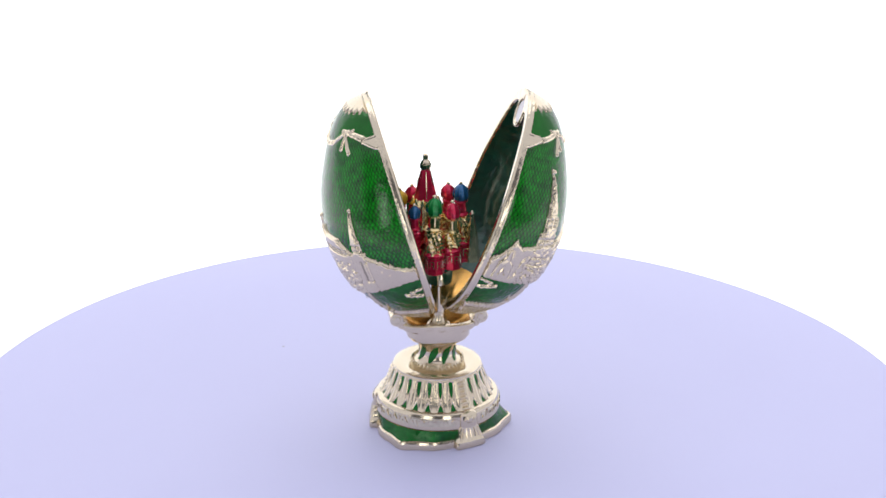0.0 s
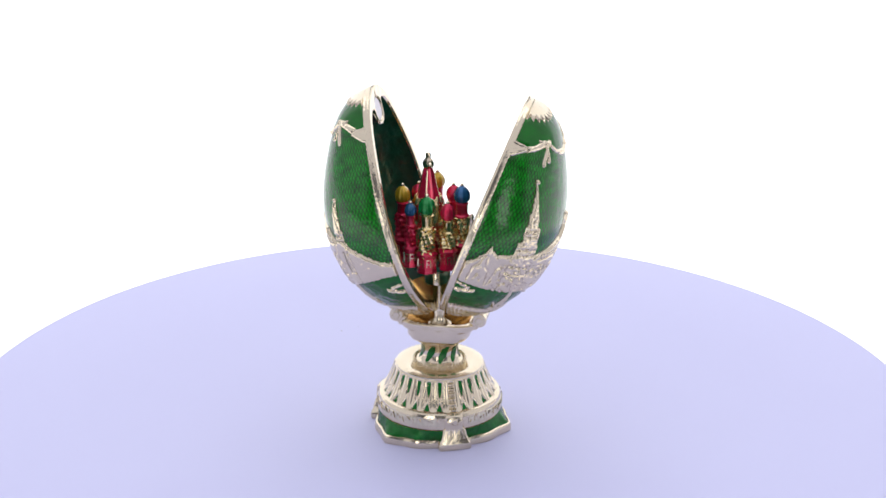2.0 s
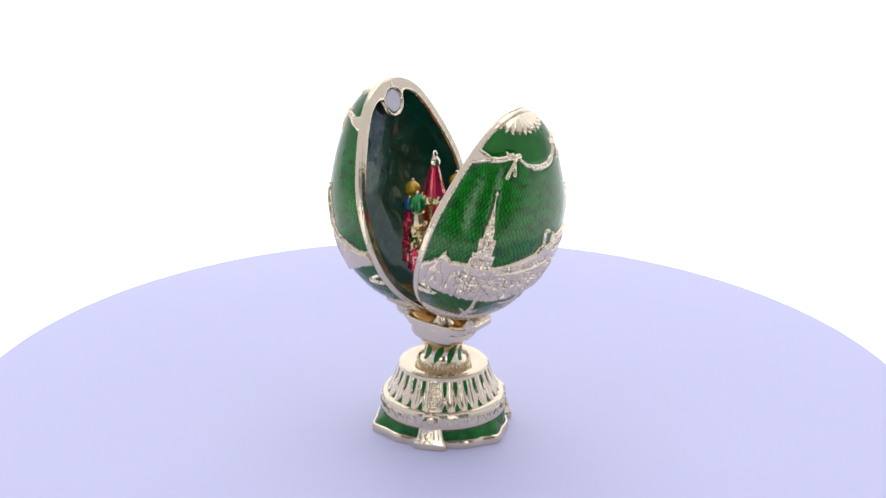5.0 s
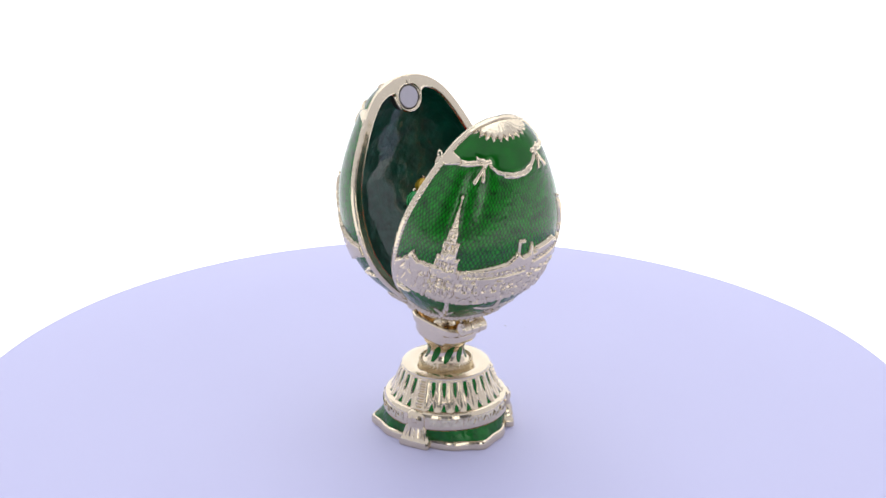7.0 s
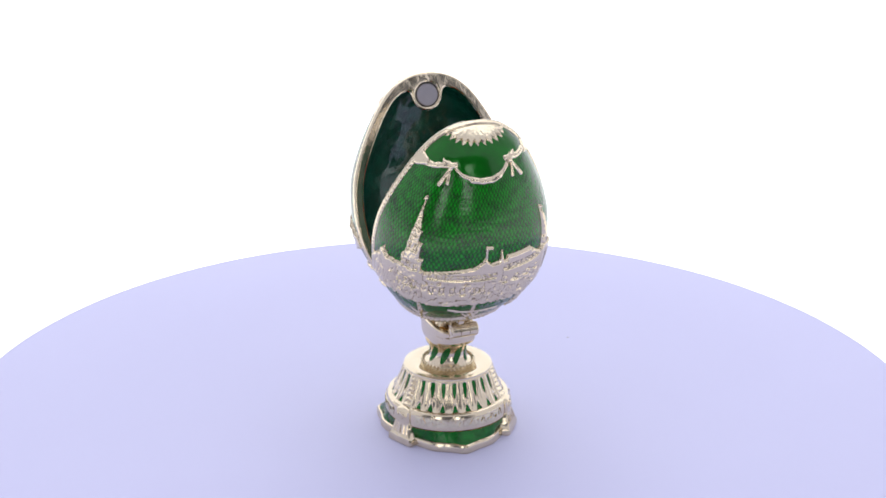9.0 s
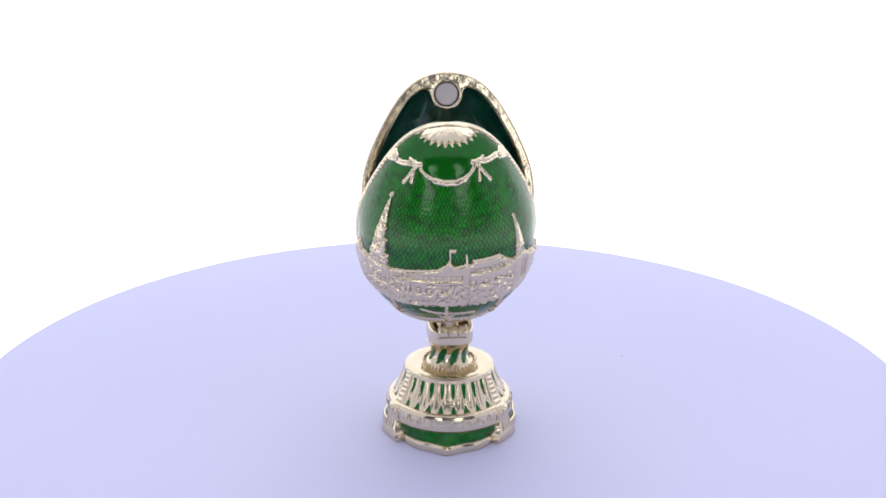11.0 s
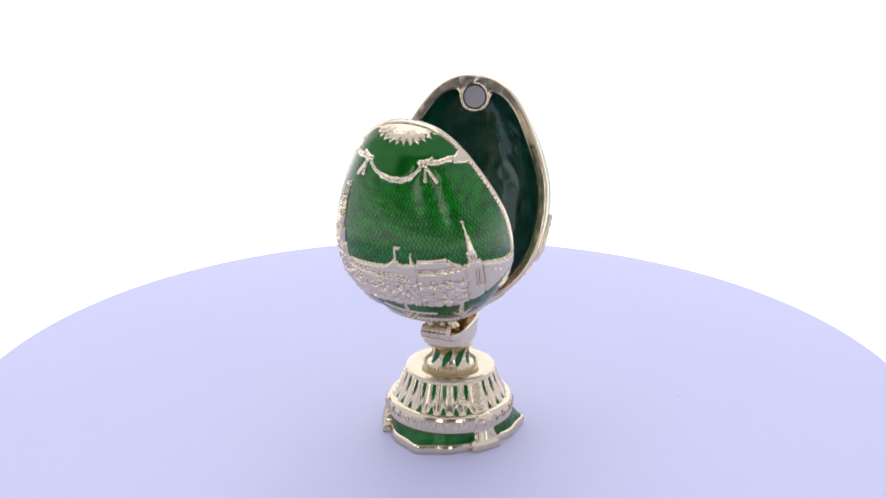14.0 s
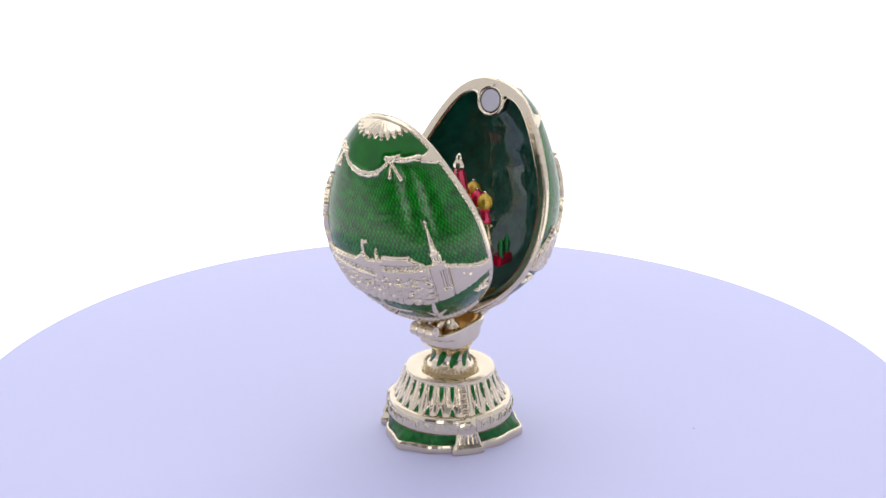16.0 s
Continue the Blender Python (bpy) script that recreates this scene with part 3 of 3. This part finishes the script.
def build_stand(egg):
    seg = 240
    az = np.arange(seg) * 360.0 / seg
    turn = BASE_TURN
    # foot plate: gold edge all round
    bm = bmesh.new()
    rings = []
    for off, z in ((-0.25, 0.0), (0.0, 0.3), (0.0, 2.0), (-0.3, 2.6), (-0.8, 2.8), (-1.1, 2.6)):
        rings.append([bm.verts.new(((plate_radius(a, off)) * MM * math.cos(radians(a + turn)), plate_radius(a, off) * MM * math.sin(radians(a + turn)), z * MM)) for a in az])
    rings.append([bm.verts.new((19.2 * MM * math.cos(radians(a + turn)), 19.2 * MM * math.sin(radians(a + turn)), 5.8 * MM)) for a in az])
    rings.append([bm.verts.new((18.6 * MM * math.cos(radians(a + turn)), 18.6 * MM * math.sin(radians(a + turn)), 5.8 * MM)) for a in az])
    for A, B in zip(rings, rings[1:]):
        for k in range(seg):
            bm.faces.new((A[k], A[(k + 1) % seg], B[(k + 1) % seg], B[k]))
    bm.faces.new(rings[0][::-1])
    plate = part("foot_plate", bm, GOLD, egg, "lobed gilt foot plate")
    # green panels on the slope of the plate, two ends at each pad
    for k in range(3):
        bm = bmesh.new()
        cols = []
        for a in np.linspace(-51, 51, 70):
            d = radians(a + 120 * k + turn)
            ro = plate_radius(a, -1.0)
            edge = 0.12 if abs(a) < 50 else -0.3
            cols.append([bm.verts.new((r * MM * math.cos(d), r * MM * math.sin(d), z * MM)) for r, z in
                         ((ro, 2.65), (ro * 0.7 + 19.25 * 0.3 + edge, 3.2 + edge + 0.25), (ro * 0.3 + 19.25 * 0.7 + edge, 4.5 + edge + 0.1), (19.3, 5.9))])
        for A, B in zip(cols, cols[1:]):
            for j in range(3):
                bm.faces.new((A[j], B[j], B[j + 1], A[j + 1]))
        part("enamel_panel", bm, ENAMEL_PLAIN, plate, "green enamel band on the foot")
    # three pads
    for k in range(3):
        bm = bmesh.new()
        m = pose(0, 0, 0, 0, 0, 60 + 120 * k + turn)
        rings = []
        for z2, hw, ro in ((0.0, 4.8, 21.0), (0.35, 5.1, 21.3), (1.9, 5.0, 21.3), (2.5, 4.7, 21.1), (3.0, 4.3, 20.9), (4.6, 3.8, 20.4), (6.6, 3.4, 20.0), (7.0, 3.0, 19.95),
                           (7.4, 3.0, 20.1), (10.4, 2.8, 19.8), (11.0, 2.5, 19.3), (11.5, 2.3, 18.4)):
            e = min(0.5, hw * 0.2)
            rings.append([bm.verts.new(m @ (Vector((x2, y2, z2)) * MM)) for x2, y2 in ((17.5, -hw), (ro - e, -hw), (ro, -hw + e), (ro + 0.15, 0), (ro, hw - e), (ro - e, hw), (17.5, hw))])
        for A, B in zip(rings, rings[1:]):
            for j in range(6):
                bm.faces.new((A[j], A[j + 1], B[j + 1], B[j]))
        bm.faces.new(rings[0][::-1])
        bm.faces.new(rings[-1])
        for j in range(-2, 3):
            rod(bm, m @ Vector((20.85, j * 1.45, 3.4)), m @ Vector((19.95, j * 1.2, 6.3)), 0.3, 8, 0.1)
        rod(bm, m @ Vector((19.4, 0, 9.0)), m @ Vector((20.4, 0, 9.0)), 1.1, 16, 0.35)
        for j in range(6):
            a2 = j * math.pi / 3
            rod(bm, m @ Vector((19.7, 1.6 * math.cos(a2), 9.0 + 1.1 * math.sin(a2))), m @ Vector((20.2, 1.6 * math.cos(a2), 9.0 + 1.1 * math.sin(a2))), 0.3, 8, 0.1)
        part("foot_pad", bm, GOLD, plate)
    # band
    bm = bmesh.new()
    lathe(bm, [(18.0, 5.7), (19.0, 5.8), (19.5, 6.4), (19.3, 10.0), (19.0, 10.9), (18.75, 11.3), (18.3, 11.5), (16.8, 11.6)], 96)
    band = part("band", bm, GOLD, egg)
    for k in range(3):                                 # engraved scrolls in the middle of each side
        bm = bmesh.new()
        for j in range(-12, 13):
            m = pose(0, 0, 0, 0, 0, 120 * k + j * 3.6 + turn)
            lean = 32 * math.sin(j * 2.3 + k)
            block(bm, 19.42, 0, 8.7 + 0.4 * math.sin(j * 1.7), 0.6, 0.6 + 0.25 * math.cos(j * 3.1), 1.9 + 0.6 * math.sin(j * 4.3 + k), 0.25, m @ pose(0, 0, 8.7 * MM, lean, 0, 0) @ pose(0, 0, -8.7 * MM))
        engraving = part("engraving", bm, GOLD, band)
        bm = bmesh.new()
        cols = [[bm.verts.new((q * MM * math.cos(radians(c + 120 * k + turn)), q * MM * math.sin(radians(c + 120 * k + turn)), z * MM)) for q, z in
                 ((19.2, 7.3), (19.53, 7.5), (19.44, 9.7), (19.1, 9.9))] for c in np.linspace(-46, 46, 60)]
        for A, B in zip(cols, cols[1:]):
            for j in range(3):
                bm.faces.new((A[j], B[j], B[j + 1], A[j + 1]))
        part("engraved_ground", bm, CHASED, engraving, "chased gold ground, mottled in place of dark reflections")

    # fluted cone with leaves and inlays
    def cone_radius(z):
        return 18.0 - 4.65 * np.clip((z - 11.0) / 9.4, 0, 1) ** 0.62

    def cone_surf(a, z):
        r = cone_radius(z)
        return (np.stack([r * np.cos(np.radians(a + turn)), r * np.sin(np.radians(a + turn)), z], -1),
                np.stack([np.cos(np.radians(a + turn)), np.sin(np.radians(a + turn)), z * 0 + 0.35], -1))

    def cell(a):
        q = np.mod(a + 60, 120)
        return q - np.round(q / 13.333) * 13.333, np.round(q / 13.333)

    def inlay(a, z):
        q, k = cell(a)
        x = np.radians(q) * cone_radius(z)
        slot = np.maximum(np.abs(x) - 0.60 * np.clip((z - 15.0) / 2.4, 0, 1) ** 0.6, np.maximum(15.0 - z, z - 19.7 + 0.6 * x * x))
        tri = np.maximum(np.abs(x) - 0.44 * (13.5 - z) - 0.05, 11.5 - z)
        d = np.minimum(slot, tri)
        return [np.where((np.round(k) % 9 == 0), 1.0, d)]

    def leafy(a, z, d):
        q, k = cell(a + 6.667)
        ridge = np.exp(-(q / 1.2) ** 2) * 0.14 + 0.10 * np.exp(-((np.abs(q) - 4.2) / 1.0) ** 2)
        strip = (np.round(cell(a)[1]) % 9 == 0)
        return 0.15 + (0.2 + 0.8 * smooth01((20.5 - z) / 0.8)) * (0.24 * smooth01(-d / 0.35) + np.where(strip, 0.30 + 0.30 * np.sin(z * 4.4) * smooth01((4.4 - np.abs(cell(a)[0])) / 0.8), ridge) * smooth01(-d / 0.3))

    def deep(a, z, d):
        return 0.05 + 0.0 * d

    made = relief(egg, cone_surf, inlay, np.linspace(0, 360, 560), np.linspace(10.8, 20.7, 68),
                  [None], ("pedestal", GOLD, "fluted gilt cone with leaf relief", leafy))
    cone = made[0]
    a0 = np.arange(0, 360, 13.3333)
    for low in (True, False):                          # one green inlay for each slot and each triangle
        base_mesh = None
        for k, a in enumerate(a0):
            if k % 9 == 0:
                continue
            if base_mesh is None:
                uu = np.linspace(-6, 6, 15)
                vv = np.linspace(11.2, 13.9, 8) if low else np.linspace(14.1, 20.1, 16)
                UU, VV = np.meshgrid(uu, vv)
                r = cone_radius(VV) + 0.12
                pts = np.stack([r * np.cos(np.radians(UU * (0.75 if low else 0.62))), r * np.sin(np.radians(UU * (0.75 if low else 0.62))), VV], -1).reshape(-1, 3) * MM
                ids = np.arange(UU.size).reshape(UU.shape)
                quads = np.stack([ids[:-1, :-1], ids[:-1, 1:], ids[1:, 1:], ids[1:, :-1]], -1).reshape(-1, 4)
                ob = mesh_object("enamel_inlay", pts, quads, ENAMEL_PLAIN, cone)
                base_mesh = ob.data
            else:
                ob = new("enamel_inlay", base_mesh)
                ob.parent = cone
            ob.rotation_euler = (0, 0, radians(a - 60 + turn))
    # drum top, ring of pearls and neck
    bm = bmesh.new()
    lathe(bm, [(13.0, 20.3), (13.7, 20.55), (13.7, 20.9), (13.2, 21.25), (10.6, 21.3), (9.4, 20.8), (0, 20.8)], 96)
    part("pedestal_top", bm, GOLD, egg, "smooth gilt shoulder")
    bm = bmesh.new()
    lathe(bm, [(7.9, 20.7), (8.1, 21.4), (7.6, 22.1), (6.8, 22.6), (6.2, 23.2), (5.8, 24.3), (5.6, 26.0), (5.9, 27.4), (6.8, 28.6), (7.0, 29.2), (5, 29.6)], 72)
    neck = part("neck", bm, GOLD, egg)
    bm = bmesh.new()
    lathe(bm, [(0.0, -0.55), (0.4, -0.4), (0.55, 0), (0.4, 0.4), (0.0, 0.55)], 8)
    pearl = part("pearl", bm, GOLD, neck)
    for k in range(40):
        ob = pearl if k == 0 else new("pearl", pearl.data)
        ob.parent = neck
        a = 2 * math.pi * k / 40
        ob.location, ob.rotation_euler = (7.85 * MM * math.cos(a), 7.85 * MM * math.sin(a), 21.8 * MM), (0, radians(28), a)
        ob.scale = (1.0, 1.0, 1.7)
    for k in range(9):                                 # slanting green flutes of the neck
        bm = bmesh.new()
        rows = []
        for j, z in enumerate(np.linspace(22.9, 28.4, 8)):
            r = float(np.interp(z, [22.1, 22.6, 23.2, 24.3, 26, 27.4, 28.6], [7.6, 6.8, 6.2, 5.8, 5.6, 5.9, 6.8])) + 0.14
            wd = 12 * math.sin(math.pi * (j + 0.7) / 8.4)
            rows.append([bm.verts.new((r * MM * math.cos(radians(c)), r * MM * math.sin(radians(c)), z * MM)) for c in (40 * k + 3.2 * j - wd, 40 * k + 3.2 * j, 40 * k + 3.2 * j + wd)])
        for A, B in zip(rows, rows[1:]):
            for j in range(2):
                bm.faces.new((A[j], A[j + 1], B[j + 1], B[j]))
        part("enamel_flute", bm, ENAMEL_PLAIN, neck)


def build_hinge(egg):
    # boat-shaped bracket with a hollow top
    bm = bmesh.new()
    swing = [2 * math.pi * k / 40 for k in range(40)]

    def outline(hx, hy, power=0.62):
        return [(hx * math.copysign(abs(math.cos(a)) ** power, math.cos(a)), hy * math.copysign(abs(math.sin(a)) ** power, math.sin(a))) for a in swing]

    levels = ((5.4, 5.2, 28.5), (6.8, 6.2, 29.0), (8.8, 6.9, 30.0), (9.8, 7.1, 31.2), (9.9, 7.0, 33.1), (11.4, 7.0, 33.6), (12.0, 6.9, 34.2), (12.0, 6.9, 35.4), (11.7, 6.6, 35.8), (10.2, 5.6, 35.8))
    well = ((10.2, 5.6, 35.8), (8.6, 5.0, 33.8), (6.0, 4.0, 32.4))

    def stack(rows):
        rings = [[bm.verts.new((x * MM, y * MM, z * MM)) for x, y in outline(hx, hy)] for hx, hy, z in rows]
        for A, B in zip(rings, rings[1:]):
            for k in range(40):
                bm.faces.new((A[k], A[(k + 1) % 40], B[(k + 1) % 40], B[k]))
        return rings

    bm.faces.new(stack(levels)[0][::-1])
    bracket = part("hinge_bracket", bm, GOLD, egg, "boat-shaped gilt hinge bracket", sharp=25)
    bm = bmesh.new()
    bm.faces.new(stack(well)[-1])
    part("bracket_well", bm, GOLD_BOUNCED, bracket, "gilt hollow, tinted for bounced light")
    for e in (-1, 1):
        bm = bmesh.new()
        for y0, y1 in ((-4.2, -1.5), (-1.4, 1.4), (1.5, 4.2)):
            rod(bm, (e * 13.0, y0, 37.2), (e * 13.0, y1, 37.2), 2.15, 24, 0.2)
        block(bm, e * 11.2, 0, 35.4, 2.6, 8.2, 3.0, 0.4)
        kn = part("hinge_knuckle", bm, GOLD, bracket)
        bm = bmesh.new()
        rod(bm, (e * 13.0, -4.45, 37.2), (e * 13.0, 4.45, 37.2), 1.15, 20, 0.15)
        part("hinge_pin", bm, GOLD, bracket)
        bm = bmesh.new()
        rod(bm, (e * 13.0, -4.28, 37.2), (e * 13.0, 4.28, 37.2), 1.5, 24, 0.05)
        part("pin_seat", bm, CHASED, bracket, "darker gold ring round the pin")


def onion(bm, x, y, z, r):
    lathe(bm, [(r * 0.62, z - r * 1.0), (r * 0.9, z - r * 0.7), (r, z - r * 0.15), (r * 0.93, z + r * 0.35), (r * 0.66, z + r * 0.78), (r * 0.3, z + r * 1.06), (0.05, z + r * 1.25)], 48, (x, y), 10, 0.06)


def build_cathedral(egg):
    bm = bmesh.new()
    lathe(bm, [(0, 32.0), (3.7, 32.0), (3.7, 34.4), (3.2, 34.9), (2.6, 35.6), (2.3, 37.0), (2.3, 50.6), (2.4, 51.2), (0, 51.3)], 32, (0.2, -0.8))
    part("post", bm, GOLD, egg, "polished gilt post with a flared foot")
    bm = bmesh.new()
    lathe(bm, [(0, 49.4), (3.5, 49.4), (3.9, 49.8), (4.0, 53.0), (3.5, 53.9), (0, 53.9)], 32, (0.0, -4.4))
    part("tray_hub", bm, GOLD, egg)
    bm = bmesh.new()
    lathe(bm, [(0, 53.6), (7.8, 53.6), (8.6, 54.1), (8.6, 55.6), (8.2, 55.9), (0, 55.9)], 48, (-2.2, 0.0))
    model = part("cathedral", bm, LINING, egg, "miniature cathedral with coloured onion domes on a dark green tray")

    towers = [  # x, y, dome height, dome radius, dome, drum, shaft
        (-2.2, -10.6, 76.4, 2.7, LEAF, TOWER_GOLD, TOWER_GOLD), (-7.8, -7.2, 73.6, 1.95, BLUE, RED, RED), (3.6, -7.2, 73.6, 2.5, RED, TOWER_GOLD, TOWER_GOLD),
        (6.9, -1.2, 77.2, 2.6, BLUE, RED, TOWER_GOLD), (-11.6, -0.2, 75.8, 2.5, YELLOW, RED, RED), (-7.4, 4.4, 75.2, 2.4, RED, TOWER_GOLD, TOWER_GOLD),
        (3.6, 3.4, 75.8, 2.4, RED, RED, TOWER_GOLD), (-2.7, 10.7, 77.0, 2.4, YELLOW, RED, TOWER_GOLD)]
    for x, y, z, r, dome, drum, shaft in towers:
        r *= 0.94
        bm = bmesh.new()
        onion(bm, x, y, z, r)
        ob = part("dome", bm, dome, model)
        bm = bmesh.new()
        lathe(bm, [(0.35, z + r * 1.02), (0.55, z + r * 1.2), (0.5, z + r * 1.4), (0, z + r * 1.55)], 12, (x, y))
        part("finial", bm, GOLD, model)
        bm = bmesh.new()
        lathe(bm, [(r * 0.8, z - r * 3.0), (r * 0.95, z - r * 2.7), (r * 0.72, z - r * 2.5), (r * 0.72, z - r * 1.3), (r * 0.85, z - r * 1.1), (r * 0.6, z - r * 0.9)], 24, (x, y), 8, 0.04)
        part("tower_drum", bm, drum, model)
        bm = bmesh.new()
        k = r * 0.95
        neckline = z - r * 2.8
        lathe(bm, [(k * 1.12, 60.5), (k * 1.12, 61.6)] + [(k * (0.96 + 0.10 * math.cos(2.1 * q)), 61.6 + (neckline - 62.0) * q / 14) for q in range(1, 14)]
              + [(k * 1.05, neckline - 0.2), (k * 0.6, neckline + 0.2)], 36, (x, y), 6, 0.15, 0.9)
        part("tower_shaft", bm, shaft, model)
        bm = bmesh.new()
        lathe(bm, [(0, 55.4), (k * 1.3, 55.4), (k * 1.3, 56.1), (k * 1.2, 56.4), (k * 1.2, 60.4), (k * 1.38, 60.9), (k * 1.38, 61.5), (k, 62.1)], 8, (x, y))
        foot = part("tower_base", bm, RED, model)
        bm = bmesh.new()
        for a in np.arange(8) * 45 + 22.5:             # pale window frames on each face
            m = pose(x * MM, y * MM, 0, 0, 0, a)
            d = k * 1.22 * 0.93
            for zz in (58.6,):
                for yy, sy, z2, sz in ((-0.6, 0.2, zz, 2.4), (0.6, 0.2, zz, 2.4), (0, 1.3, zz + 1.2, 0.22), (0, 1.1, zz - 0.1, 0.18)):
                    block(bm, d, yy, z2, 0.45, sy, sz, 0, m)
        part("window_frames", bm, GOLD, model)
    # the tall middle tower
    x, y = -3.7, 0.2
    bm = bmesh.new()
    lathe(bm, [(5.6, 55.6), (5.6, 59), (5.0, 60), (4.7, 66), (5.2, 67), (4.4, 68), (4.2, 73), (4.7, 74), (3.9, 75), (3.6, 75.6)], 40, (x, y), 8, 0.09, 0.5)
    part("tower_shaft", bm, TOWER_GOLD, model)
    for k in range(10):                                # a crown of small gables round the foot of the roof
        bm = bmesh.new()
        a = k * math.pi / 5
        lathe(bm, [(0.9, 73.4), (0.95, 74.3), (0.7, 75.2), (0.3, 75.9), (0, 76.2)], 10, (x + 3.7 * math.cos(a), y + 3.7 * math.sin(a)))
        part("gable", bm, TOWER_GOLD, model)
    bm = bmesh.new()
    lathe(bm, [(3.7, 75.2), (3.2, 76.2), (2.6, 79.0), (1.95, 82.0), (1.4, 84.2), (1.2, 84.8)], 40, (x, y), 8, 0.05)
    part("tent_roof", bm, RED, model, "red tent roof")
    for k in range(8):
        bm = bmesh.new()
        a = k * math.pi / 4
        rod(bm, (x + 3.25 * math.cos(a), y + 3.25 * math.sin(a), 76), (x + 1.4 * math.cos(a), y + 1.4 * math.sin(a), 84.2), 0.2, 6, 0.05)
        part("roof_rib", bm, RED if k % 2 else GOLD, model)
    bm = bmesh.new()
    lathe(bm, [(1.2, 84.6), (1.6, 85.2), (1.7, 86.2), (1.2, 87.3), (0.7, 87.9), (0.85, 88.6), (0.6, 89.4), (0, 89.8)], 32, (x, y), 8, 0.06)
    part("top_dome", bm, GOLD, model)
    # a low gilt turret and small green bulbs at the edge
    bm = bmesh.new()
    lathe(bm, [(2.4, 55.6), (2.4, 58.5), (1.9, 59.5), (1.9, 62), (0.55, 70.2), (0.75, 70.8), (0.4, 71.6), (0, 71.9)], 24, (10.2, -2.8), 6, 0.08)
    part("turret", bm, GOLD, model)
    bm = bmesh.new()
    block(bm, -9.2, 12.2, 56.9, 7.0, 4.2, 3.2, 0.5)
    part("side_chapel", bm, RED, model, "low red side chapel")
    for gx, gy in ((-8.0, 13.0), (-11.6, 12.6)):
        bm = bmesh.new()
        lathe(bm, [(1.1, 55.6), (1.1, 58), (0.7, 59), (1.0, 60.5), (1.1, 61.5), (0.6, 63.2), (0, 64.4)], 20, (gx, gy), 6, 0.05)
        part("turret", bm, LEAF, model)


build_backdrop()
turntable = build_platter()
egg = bpy.data.objects.new("trinket_egg", None)
scene.collection.objects.link(egg)
tagged(egg, "open green enamel trinket egg with gilt stand on a turntable", "trinket egg")
build_stand(egg)
build_hinge(egg)
build_cathedral(egg)
right = build_shell(egg, 0.0, (-41.5, 35.5))
right.matrix_basis = pose(2.8 * MM, -1.75 * MM, 44.6 * MM, 0.7, 0, 0) @ pose(0, 0, 0, 0, 20.6, -1.2)
left = build_shell(egg, 3.0, (-36.0, 45.0))
left.matrix_basis = pose(-2.0 * MM, 0.0, 42.7 * MM, -0.5, 0, 0) @ pose(0, 0, 0, 0, 0, 180) @ pose(0, 0, 0, 0, 16.2, 0)


def motions():
    times = [k * 0.25 for k in range(65)]
    walk(turntable, [(t, pose(0, 0, 0, 0, 0, -SPEED * t)) for t in times])
    walk(egg, [(t, pose(0, 0, 0, 0, 0, -SPEED * t) @ pose(AXIS[0], AXIS[1], 0, 0, 0, 7.0)) for t in times])


motions()
